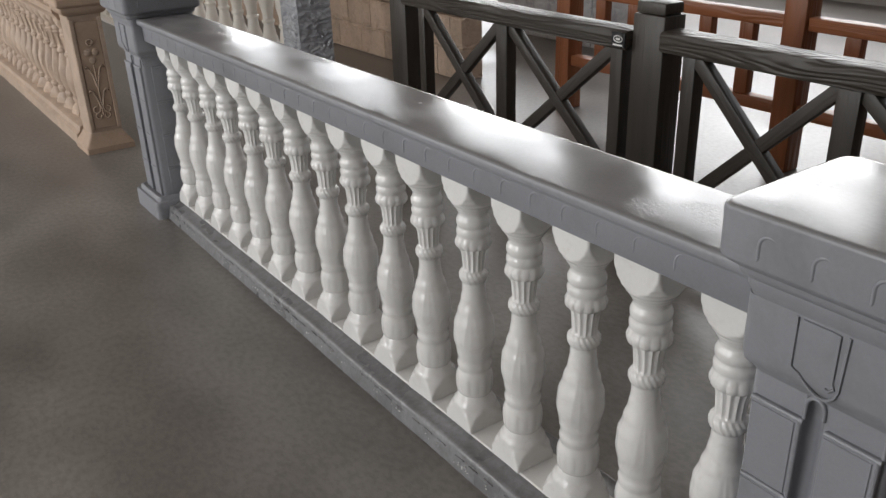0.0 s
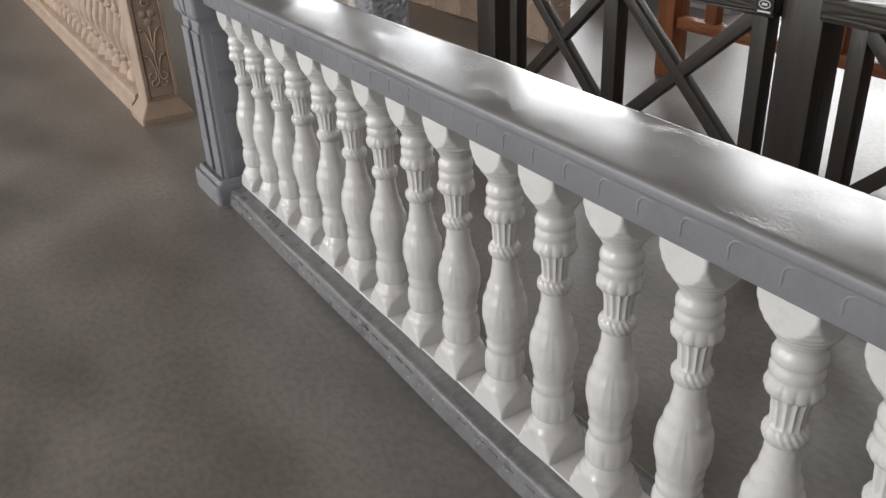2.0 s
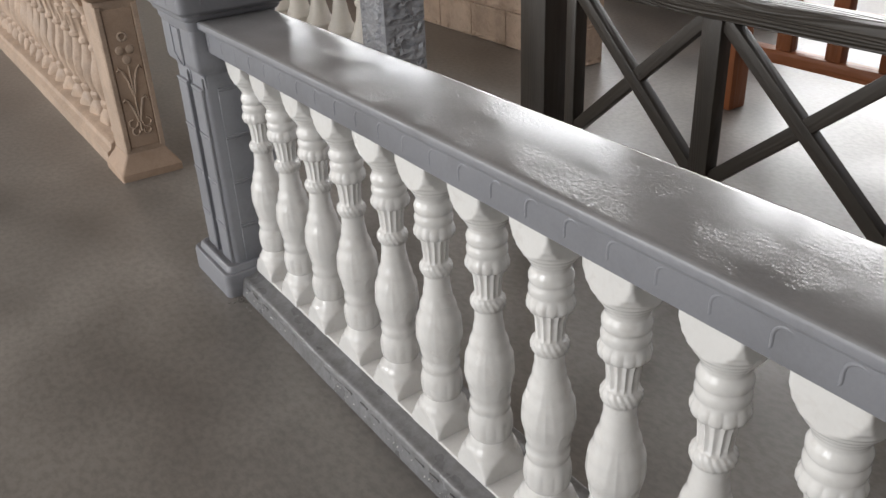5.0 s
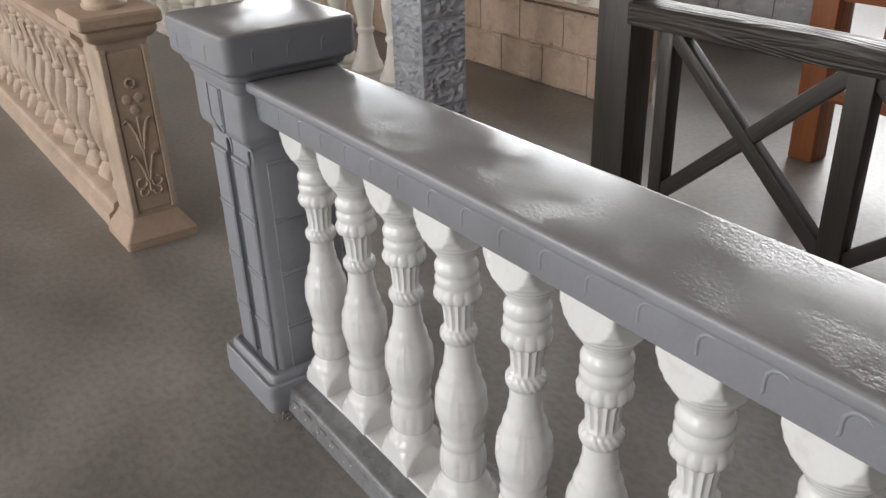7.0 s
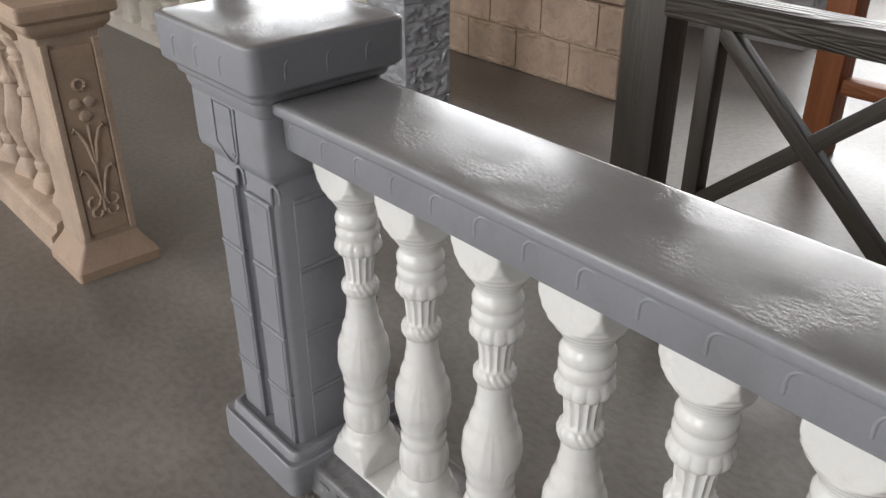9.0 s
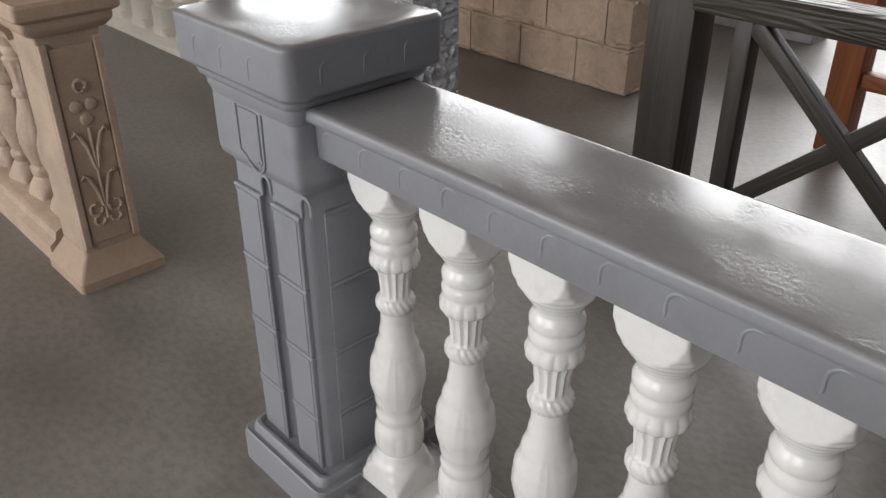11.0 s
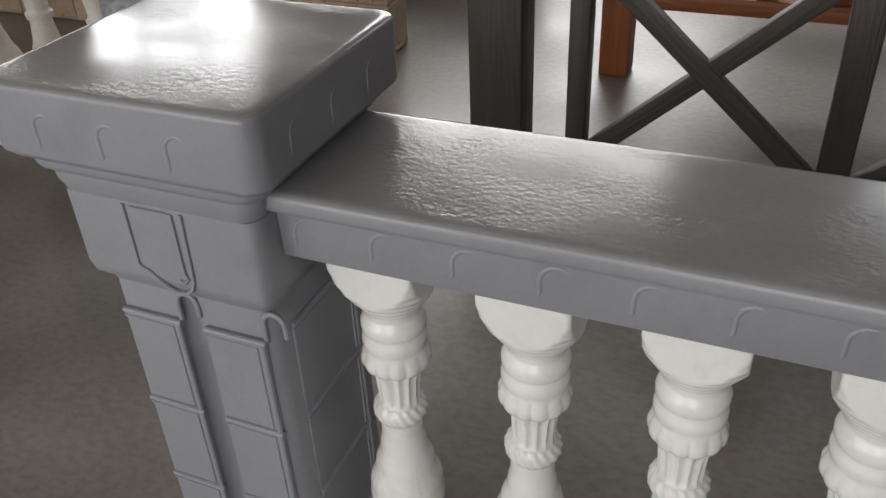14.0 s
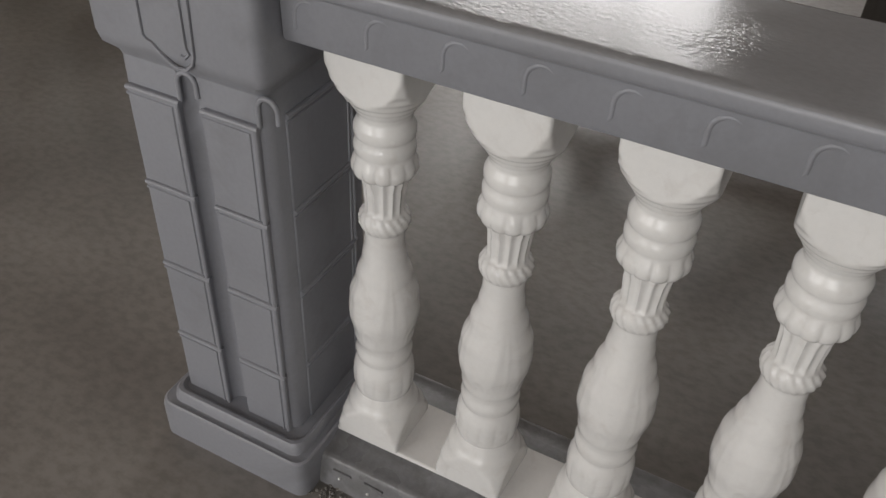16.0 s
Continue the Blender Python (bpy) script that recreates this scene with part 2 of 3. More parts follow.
def baluster_mesh(turned, square_low, square_high, half_low, half_high, flutes, rope, scallops, leaf, seg=44, per=3):
    """A turned, fluted baluster on a flared square foot, under a bowl cut square."""
    bm = bmesh.new()
    rings = []
    for z, r in smooth_steps(turned, per):
        ring = []
        for i in range(seg):
            a = 2 * math.pi * i / seg
            c, s = math.cos(a), math.sin(a)
            q = r
            for z0, z1, n, depth in flutes:
                if z0 < z < z1:
                    q *= 1 - depth * abs(math.sin(n * a / 2))
            for z0, z1, n, depth, turns in rope:
                if z0 <= z <= z1:
                    q *= 1 + depth * math.cos(n * a + turns * (z - z0) / (z1 - z0))
            for z0, z1, n, depth in scallops:
                if z0 <= z <= z1:
                    lobe = abs(math.sin(n * a / 2)) ** 0.6
                    f = (z - z0) / (z1 - z0)
                    q *= 1 - depth * (1 - lobe) * (1 - 0.5 * f)
            for z0, z1, n, depth in leaf:
                if z0 <= z <= z1:
                    f = (z - z0) / (z1 - z0)
                    w = math.sin(math.pi * f)
                    near = abs(((a * n / (2 * math.pi)) % 1) - 0.5) * 2
                    edge = 1 - f * 0.75
                    q *= 1 + depth * w * (max(0, 1 - (abs(near - edge * 0.62) / 0.16) ** 2) + 1.1 * max(0, 1 - (near / 0.09) ** 2))
                    side = (1 - near) * math.pi / n * r / 0.0105
                    tongue = math.hypot(side, (z - z0 - 0.026) / 0.021)
                    if z > z0 + 0.014:
                        q += depth * 0.085 * math.exp(-((tongue - 1) / 0.2) ** 2)
            m = max(abs(c), abs(s))
            if z < square_low:
                q = min(q, half_low / m)
            if z > square_high:
                q = min(q, half_high / m)
            ring.append(bm.verts.new((q * c, q * s, z)))
        rings.append(ring)
    for a, b in zip(rings, rings[1:]):
        for i in range(seg):
            j = (i + 1) % seg
            bm.faces.new((a[i], a[j], b[j], b[i]))
    bm.faces.new(rings[0][::-1])
    bm.faces.new(rings[-1])
    return bm


# ---- the hall ----
floor_ob = tagged(part("floor", box(WEST - 0.3, EAST + 0.3, SOUTH - 0.3, NORTH + 0.3, -0.2, 0.0), CONCRETE), "smooth grey sealed concrete floor of the hall", "floor", kind="structure")
tagged(part("ceiling", box(WEST - 0.3, EAST + 0.3, SOUTH - 0.3, NORTH + 0.3, HIGH, HIGH + 0.2), CEIL), "plain grey sheet ceiling of the hall", "ceiling", kind="structure")


def window_wall(name, x0, x1, windows, inner, low=0.0, high=HIGH, row="high"):
    """A wall along y with real openings; frames and bars stand in them."""
    bms, y = [], SOUTH - 0.3
    for a, b, c, d in windows:
        bms.append(box(x0, x1, y, a, low, high))
        bms.append(box(x0, x1, a, b, low, c))
        bms.append(box(x0, x1, a, b, d, high))
        y = b
    bms.append(box(x0, x1, y, NORTH + 0.3, low, high))
    tagged(part(name, joined(bms), PLASTER), "plain plastered hall wall with tall windows", "wall", kind="structure")
    xm = (x0 + x1) / 2 + (0.06 if inner < 0 else -0.06) * -1
    for n, (a, b, c, d) in enumerate(windows):
        w = thing(f"window_{row}_{n + 1}", "tall steel-framed hall window with bars, out of view", "window", kind="structure")
        for yy in (a, b - 0.06):
            part("window_frame", box(xm - 0.03, xm + 0.03, yy, yy + 0.06, c, d, 0.004), FRAME, w)
        for zz in (c, (c + d) / 2 - 0.03, d - 0.06):
            part("crossbar", box(xm - 0.028, xm + 0.028, a + 0.06, b - 0.06, zz, zz + 0.06, 0.004), FRAME, w)
        for f in (1 / 3, 2 / 3):
            yy = a + (b - a) * f
            part("mullion", box(xm - 0.025, xm + 0.025, yy - 0.03, yy + 0.03, c + 0.06, d - 0.06, 0.004), FRAME, w)


window_wall("wall_east", EAST, EAST + 0.25, EAST_WINDOWS, -1, 2.38, HIGH, "east_high")
window_wall("wall_east_low", EAST, EAST + 0.25, EAST_LOW, -1, 0.0, 2.38, "east_low")
# Unseen wall and frames around the added west fill lamps.
window_wall("wall_west", WEST - 0.25, WEST, WEST_FILL_WINDOWS, 1, row="west")
tagged(part("wall_north", box(WEST, EAST, NORTH, NORTH + 0.25, 0, HIGH), PLASTER), "plain plastered end wall of the hall", "wall", kind="structure")
tagged(part("wall_south", box(WEST, EAST, SOUTH - 0.25, SOUTH, 0, HIGH), PLASTER), "plain plastered end wall of the hall", "wall", kind="structure")

# ---- grey balustrade with white balusters ----
AX = -0.032
Y_A, Y_B = 0.088, -2.902
RAIL_TOP, FOOT = 0.88, 0.075

TURNED = [(0.0, 0.079), (0.014, 0.078), (0.036, 0.070), (0.060, 0.058), (0.079, 0.048), (0.091, 0.0425), (0.096, 0.046), (0.112, 0.049), (0.129, 0.0495), (0.143, 0.0485), (0.154, 0.045),
          (0.163, 0.0415), (0.168, 0.043), (0.180, 0.045), (0.191, 0.042), (0.197, 0.0425), (0.214, 0.046), (0.263, 0.0535), (0.296, 0.0515), (0.332, 0.0418), (0.366, 0.0328), (0.394, 0.029),
          (0.416, 0.0285), (0.420, 0.0325), (0.429, 0.0362), (0.439, 0.0362), (0.446, 0.032), (0.449, 0.0285), (0.458, 0.0280), (0.485, 0.0298), (0.511, 0.0345), (0.513, 0.0425), (0.519, 0.0455), (0.528, 0.0458),
          (0.538, 0.0415), (0.5435, 0.0395), (0.550, 0.0415), (0.558, 0.0418), (0.565, 0.0388), (0.5685, 0.0382), (0.574, 0.0412), (0.584, 0.0416), (0.592, 0.038), (0.597, 0.0355), (0.604, 0.0366), (0.612, 0.041), (0.621, 0.0465), (0.632, 0.0545), (0.645, 0.0632), (0.66, 0.0702), (0.68, 0.0752), (0.713, 0.0775)]


def white_baluster():
    return baluster_mesh(TURNED, 0.092, 0.6, 0.056, 0.0545, [(0.450, 0.512, 14, 0.095)], [(0.419, 0.447, 18, 0.03, 7.0)],
                         [(0.103, 0.145, 13, 0.05), (0.5125, 0.540, 13, 0.075)], [(0.2, 0.37, 4, 0.012)], 132, 6)


def grey_rail_parts(parent, y0, y1):
    h0, h1 = AX - 0.115, AX + 0.115
    left = [(h0 + 0.024, 0.785), (h0 + 0.0205, 0.79), (h0 + 0.0195, 0.842), (h0 + 0.017, 0.849), (h0 + 0.008, 0.853), (h0 + 0.002, 0.857), (h0, 0.862), (h0, 0.871), (h0 + 0.0015, 0.876), (h0 + 0.005, 0.879), (h0 + 0.010, RAIL_TOP), (h0 + 0.016, RAIL_TOP + 0.0002)]
    prof = left + [(h0 + 0.08, RAIL_TOP + 0.001), (h1 - 0.08, RAIL_TOP + 0.001)] + [(h0 + h1 - x, z) for x, z in reversed(left)]
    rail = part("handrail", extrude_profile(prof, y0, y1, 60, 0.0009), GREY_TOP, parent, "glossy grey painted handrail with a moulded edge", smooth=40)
    split_by_facing(rail, GREY)
    n = int((y1 - y0 - 0.06) / 0.0935)
    arch = None
    for i in range(n):
        m = pose(h0 + 0.0207, y1 - 0.036 - 0.0935 * i, 0.804)
        arch = again(arch, m) if arch else part("arch_moulding", arch_relief(0.035, 0.034), GREY, rail, smooth=60)
        arch.matrix_basis = m
    b0, b1 = AX - 0.13, AX + 0.13
    prof = [(b0, 0.0), (b0 + 0.001, 0.012), (b0 + 0.008, 0.048), (b0 + 0.011, 0.056), (b0 + 0.016, 0.0605), (b0 + 0.022, 0.0615), (b0 + 0.03, 0.06), (b0 + 0.05, 0.066), (b0 + 0.056, 0.07),
            (b1 - 0.056, 0.07), (b1 - 0.05, 0.066), (b1 - 0.03, 0.06), (b1 - 0.022, 0.0615), (b1 - 0.016, 0.0605), (b1 - 0.011, 0.056), (b1 - 0.008, 0.048), (b1 - 0.001, 0.012), (b1, 0.0)]
    low = part("bottom_rail", extrude_profile(prof, y0, y1, 110, 0.004), GREY_WORN_SHADED, parent, "worn grey painted bottom rail with stepped edge", smooth=40)
    dash = None
    for i in range(int((y1 - y0 - 0.1) / 0.067)):
        m = pose(b0 + 0.0062, y1 - 0.07 - 0.067 * i + 0.008 * math.sin(i * 2.1), 0.04 + 0.002 * math.sin(i * 1.3), 2 * math.sin(i * 1.9), 11, 0)
        dash = again(dash, m) if dash else part("slot_moulding", box(-0.0026, 0.002, -0.018, 0.018, -0.0022, 0.0022, 0.001, 1), GREY_WORN_SHADED, low)
        dash.matrix_basis = m
    part("footing_strip", box(AX - 0.066, AX + 0.052, y0 + 0.004, y1 - 0.004, 0.062, FOOT + 0.0015, 0.003), WHITE, parent, "white painted strip under the balusters")


def specks(name, count, where, size, mat, parent, label, flat=0.5):
    """Many tiny lumps as one mesh."""
    bms = []
    for n in range(count):
        x, y, z = where()
        r = size * (0.5 + random.random())
        b = bmesh.new()
        bmesh.ops.create_icosphere(b, subdivisions=1, radius=r)
        for v in b.verts:
            v.co = Vector((v.co.x * (0.7 + 0.6 * random.random()), v.co.y, v.co.z * flat)) + Vector((x, y, z))
        bms.append(b)
    return part(name, joined(bms), mat, parent, label, smooth=60)


def arch_relief(w, h):
    """A small upside-down U, raised on a face that looks to -x."""
    pts = [(0.005, w / 2 + 0.016, -0.006), (0.0032, w / 2 + 0.008, -0.0055), (0.002, w / 2 + 0.003, -0.003), (0.0008, w / 2, 0.003), (0, w / 2, h * 0.35), (0, w / 2, h * 0.55)]
    pts += [(0.0022 * (d / 160) ** 2, w / 2 * math.cos(radians(d)), h * 0.55 + w / 2 * math.sin(radians(d))) for d in range(20, 161, 14)] + [(0.0034, -w / 2, h * 0.5), (0.0044, -w / 2, h * 0.3), (0.0048, -w / 2, h * 0.1)]
    return bead([(x + 0.001, y, z) for x, y, z in pts], 0.0036, 8)


balustrade = thing("balustrade", "grey painted balustrade with white gloss balusters on the concrete floor", "balustrade", at=(0, 0, 0))
grey_rail_parts(balustrade, Y_B, Y_A)
BALUSTER_Y = [0.0, -0.186, -0.371, -0.56, -0.747, -0.934, -1.121, -1.312, -1.493, -1.686, -1.878, -2.061, -2.256, -2.452, -2.636, -2.825]
first = None
for n, y in enumerate(BALUSTER_Y):
    m = pose(AX - 0.013 + 0.001 * math.sin(n * 2.3), y + 0.003, FOOT, 0.4 * math.sin(n * 1.7), 0.4 * math.cos(n * 2.9), 3 * math.sin(n * 5.1))
    first = again(first, m) if first else part("baluster", white_baluster(), WHITE, balustrade, "white gloss painted baluster, fluted neck over a leafy belly", smooth=50)
    first.matrix_basis = m

specks("paint_drops", 90, lambda: (AX - 0.13 + 0.0035, random.uniform(-2.9, 0.05), random.uniform(0.016, 0.03)), 0.0022, WHITE, balustrade, "small drops of white paint", 1.0)["kind"] = "stuff"
crumbs = tagged(specks("mortar_crumbs", 70, lambda: (random.gauss(-0.172, 0.016), random.gauss(0.045, 0.03), 0.002), 0.0028, CONCRETE, None, "", 0.7), "grey mortar crumbs on the floor beside the post", "crumbs", kind="stuff")


def channelled_shaft():
    """A square shaft with a hollow channel down the middle of its two broad faces and soft corners."""
    def section(g):
        out = []
        hx, hy, r = 0.112, 0.116, 0.016
        for q in range(4):
            cx, cy = (hx - r) * (1, -1, -1, 1)[q], (hy - r) * (1, 1, -1, -1)[q]
            for i in range(6):
                a = radians(90 * q + 18 * i)
                out.append((cx + r * math.cos(a), cy + r * math.sin(a)))
            if q in (1, 3):
                sx = -1 if q == 1 else 1
                for i in range(11):
                    u = -1 + 0.2 * i
                    out.append((sx * (hx - g * math.sqrt(max(0, 1 - u * u))), 0.003 + (0.0165 * u) * sx))
        return out
    bm = bmesh.new()
    rings = []
    for z, g in ((0.08, 0.015), (0.69, 0.015), (0.702, 0.013), (0.712, 0.008), (0.7165, 0.0)):
        rings.append([bm.verts.new((x, y, z)) for x, y in section(g)])
    for a, b in zip(rings, rings[1:]):
        for i in range(len(a)):
            j = (i + 1) % len(a)
            bm.faces.new((a[i], a[j], b[j], b[i]))
    bm.faces.new(rings[0][::-1])
    bm.faces.new(rings[-1])
    return bm


def grey_post(name, cy, turn, label):
    """A square post with a broad cap, shield and raised blocks; the blocks look to -x and along the rail."""
    p = thing(name, label, "post", "balustrade posts", at=(AX - 0.006, cy, 0))
    plinth = stack([(0, 0.168, 0.15), (0.066, 0.168, 0.15), (0.078, 0.166, 0.148), (0.081, 0.163, 0.145), (0.078, 0.157, 0.139), (0.079, 0.152, 0.134), (0.094, 0.149, 0.133), (0.099, 0.145, 0.13), (0.099, 0.139, 0.126), (0.092, 0.132, 0.122), (0.092, 0.11, 0.11)], 0.022)
    bmesh.ops.translate(plinth, verts=plinth.verts, vec=(0, -0.012, 0))
    part("plinth", plinth, GREY, p, smooth=35)
    shaft = part("shaft", channelled_shaft(), GREY, p, "square shaft with hollow channels between raised blocks", smooth=35)
    part("neck", stack([(0.715, 0.1125, 0.1165), (0.722, 0.115, 0.119), (0.735, 0.128, 0.13), (0.75, 0.131, 0.133), (0.85, 0.131, 0.133)], 0.016), GREY, p, smooth=35)
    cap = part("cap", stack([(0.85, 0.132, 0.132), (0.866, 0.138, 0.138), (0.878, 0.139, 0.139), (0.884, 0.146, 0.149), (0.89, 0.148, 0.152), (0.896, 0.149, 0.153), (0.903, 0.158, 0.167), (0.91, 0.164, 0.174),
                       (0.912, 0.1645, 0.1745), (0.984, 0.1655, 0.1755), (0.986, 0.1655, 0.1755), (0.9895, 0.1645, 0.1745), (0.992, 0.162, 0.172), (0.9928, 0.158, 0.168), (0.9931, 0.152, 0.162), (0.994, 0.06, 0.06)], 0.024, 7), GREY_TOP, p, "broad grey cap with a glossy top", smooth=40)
    split_by_facing(cap, GREY)
    # raised blocks in two columns on the face to -x, and one column on each face along the rail
    def block(w, h):
        slab = box(-0.0035, 0.006, -w / 2, w / 2, 0, h, 0.0015, 1)
        top1 = bead([(-0.003, w / 2, h - 0.003), (-0.003, -w / 2 - 0.003, h - 0.003)], 0.0040, 8)
        top2 = bead([(-0.003, w / 2, h - 0.012), (-0.003, -w / 2 + 0.011, h - 0.012), (-0.003, -w / 2 + 0.011, 0.003)], 0.0026, 6)
        side = bead([(-0.003, -w / 2 + 0.002, h - 0.003), (-0.003, -w / 2 + 0.002, 0.0)], 0.0036, 8)
        return joined([slab, top1, top2, side])
    made = {}
    for face, columns in ((0, ((0.0615, 0.086), (-0.062, 0.085))), (90, ((0.0, 0.15),)), (-90, ((0.0, 0.15),)), (180, ((0.0615, 0.086), (-0.062, 0.085)))):
        for off, w in columns:
            for k in range(4):
                d = 0.1155 if face in (0, 180) else 0.1150
                m = pose(0, 0, 0, 0, 0, face) @ pose(-d, off, 0.0735 + 0.1505 * k)
                made[w] = again(made[w], m) if w in made else part("block", block(w, 0.1495), GREY, shaft, smooth=40)
                made[w].matrix_basis = m
    groove = [(-0.113, 0.018, 0.672), (-0.113, 0.018, 0.70)] + [(-0.113, 0.018 - 0.015 + 0.015 * math.cos(radians(a)), 0.70 + 0.016 * math.sin(radians(a))) for a in range(20, 181, 20)] + [(-0.113, -0.012, 0.685)]
    g = part("groove_arch", bead(groove, 0.0036, 8), GREY, shaft, smooth=60)
    again(g, pose(0, -0.124, 0))
    X = -0.1315
    shield = joined([bead([(X, 0.043, 0.846), (X, 0.043, 0.765), (X, 0.037, 0.759), (X, 0.03, 0.757), (X, 0.022, 0.75), (X, 0.012, 0.742), (X, 0.003, 0.7365), (X, -0.006, 0.7335), (X, -0.014, 0.7335), (X, -0.021, 0.7355), (X, -0.03, 0.744), (X, -0.034, 0.756), (X, -0.037, 0.846)], 0.0028, 6),
                     bead([(X, 0.034, 0.843), (X, -0.012, 0.843), (X, -0.023, 0.843), (X, -0.023, 0.765), (X, -0.027, 0.757), (X, -0.02, 0.75), (X, -0.014, 0.752)], 0.0025, 6)])
    part("shield_moulding", shield, GREY, shaft, smooth=60)
    arch = None
    for face, dd in ((0, 0.1642), (90, 0.1735), (-90, 0.1735), (180, 0.1642)):
        for off in (-0.085, 0.0, 0.085):
            m = pose(0, 0, 0, 0, 0, face) @ pose(-dd, off, 0.922)
            arch = again(arch, m) if arch else part("arch_moulding", arch_relief(0.03, 0.045), GREY, cap, smooth=60)
            arch.matrix_basis = m
    return p


grey_post("newel_post", 0.2225, 0, "grey painted square newel post with broad cap, closing the balustrade")
grey_post("newel_post", -3.037, 180, "grey painted square newel post with broad cap, closing the balustrade")

# ---- tan balustrade ----
TX, TY = -0.07, 1.258
TAN_TURNED = [(0.0, 0.07), (0.015, 0.068), (0.04, 0.056), (0.07, 0.036), (0.08, 0.042), (0.1, 0.044), (0.11, 0.036), (0.13, 0.04), (0.19, 0.052), (0.24, 0.05), (0.3, 0.036), (0.34, 0.03), (0.345, 0.038), (0.36, 0.038),
          (0.37, 0.03), (0.42, 0.036), (0.45, 0.044), (0.465, 0.044), (0.475, 0.036), (0.49, 0.04), (0.505, 0.036), (0.52, 0.045), (0.55, 0.06), (0.6, 0.06)]


def tan_baluster(turned, mat, name, parent, label):
    return part(name, baluster_mesh(turned, 0.06, 0.51, 0.052, 0.052, [(0.37, 0.46, 10, 0.16)], [(0.344, 0.362, 12, 0.06, 3.0)], [(0.08, 0.11, 9, 0.08)], [(0.12, 0.32, 5, 0.12)], 36, 2), mat, parent, label, smooth=50)


tan_rail = thing("balustrade", "tan sandstone-coloured balustrade with carved balusters", "balustrade")
part("bottom_rail", extrude_profile([(TX - 0.12, 0), (TX - 0.12, 0.06), (TX - 0.1, 0.075), (TX - 0.095, 0.1), (TX - 0.08, 0.11), (TX + 0.08, 0.11), (TX + 0.095, 0.1), (TX + 0.1, 0.075), (TX + 0.12, 0.06), (TX + 0.12, 0)], TY + 0.24, 8.0, 40, 0.003), TAN_PALE, tan_rail, smooth=35)
part("handrail", extrude_profile([(TX - 0.1, 0.71), (TX - 0.105, 0.73), (TX - 0.12, 0.745), (TX - 0.12, 0.775), (TX - 0.1, 0.785), (TX + 0.1, 0.785), (TX + 0.12, 0.775), (TX + 0.12, 0.745), (TX + 0.105, 0.73), (TX + 0.1, 0.71)], TY + 0.2, 8.0, 40, 0.003), TAN, tan_rail, smooth=35)
first = None
for n in range(36):
    m = pose(TX, TY + 0.34 + 0.178 * n, 0.108, 0, 0, 7 * n)
    first = again(first, m) if first else tan_baluster(TAN_TURNED, TAN_PALE, "baluster", tan_rail, "carved tan baluster with leaves")
    first.matrix_basis = m

tan_post = thing("newel_post", "tan sandstone newel post with a carved flower panel", "post", at=(TX, TY + 0.12, 0))
part("plinth", stack([(0, 0.132, 0.125), (0.03, 0.132, 0.125), (0.05, 0.12, 0.113), (0.09, 0.094, 0.09), (0.105, 0.087, 0.085)], 0.012), TAN, tan_post, smooth=30)
part("shaft", stack([(0.1, 0.086, 0.084), (0.72, 0.086, 0.084), (0.745, 0.09, 0.088), (0.755, 0.104, 0.1)], 0.008), TAN_PALE, tan_post, smooth=30)
part("cap", stack([(0.75, 0.104, 0.1), (0.765, 0.118, 0.114), (0.775, 0.122, 0.118), (0.79, 0.122, 0.118), (0.797, 0.136, 0.132), (0.803, 0.14, 0.136), (0.832, 0.14, 0.136), (0.842, 0.134, 0.13)], 0.014), TAN, tan_post, smooth=30)
part("panel", box(-0.06, 0.06, -0.089, -0.08, 0.13, 0.71, 0.002, 1), TAN, tan_post, "sunken carved panel")
for s in (-1, 1):
    part("panel_border", box(s * 0.073 - 0.011, s * 0.073 + 0.011, -0.094, -0.08, 0.12, 0.725, 0.004), TAN_PALE, tan_post)
flower = []
def scroll(cx, cz, r, a0, a1, rr=0.005):
    return bead([(cx + r * math.cos(radians(a)), -0.09, cz + r * math.sin(radians(a))) for a in np.linspace(a0, a1, 14)], rr, 6)
def bud(cx, cz, r=0.019):
    b = bmesh.new()
    bmesh.ops.create_uvsphere(b, u_segments=14, v_segments=8, radius=r)
    for v in b.verts:
        v.co = Vector((v.co.x + cx, v.co.y * 0.45 - 0.088, v.co.z + cz))
    return b
flower += [scroll(0, 0.6, 0.016, 0, 345, 0.006), bud(-0.021, 0.545), bud(0.021, 0.545), bud(0, 0.505)]
for s in (-1, 1):
    flower.append(bead([(s * 0.004, -0.09, 0.36), (s * 0.014, -0.09, 0.42), (s * 0.03, -0.09, 0.46), (s * 0.042, -0.09, 0.475), (s * 0.05, -0.09, 0.46)], 0.006, 6))
    flower.append(bead([(s * 0.004, -0.09, 0.24), (s * 0.014, -0.09, 0.29), (s * 0.03, -0.09, 0.335), (s * 0.044, -0.09, 0.345), (s * 0.05, -0.09, 0.33)], 0.006, 6))
    flower.append(scroll(s * 0.028, 0.235, 0.018, 90 if s > 0 else 90, -200 if s > 0 else 380, 0.005))
    flower.append(scroll(s * 0.024, 0.2, 0.015, 90, -200 if s > 0 else 380, 0.005))
flower.append(bead([(0, -0.09, 0.2), (0, -0.09, 0.35), (0, -0.09, 0.48)], 0.005, 6))
part("flower_relief", joined(flower), TAN_PALE, tan_post, "raised flower and scroll carving", smooth=60)

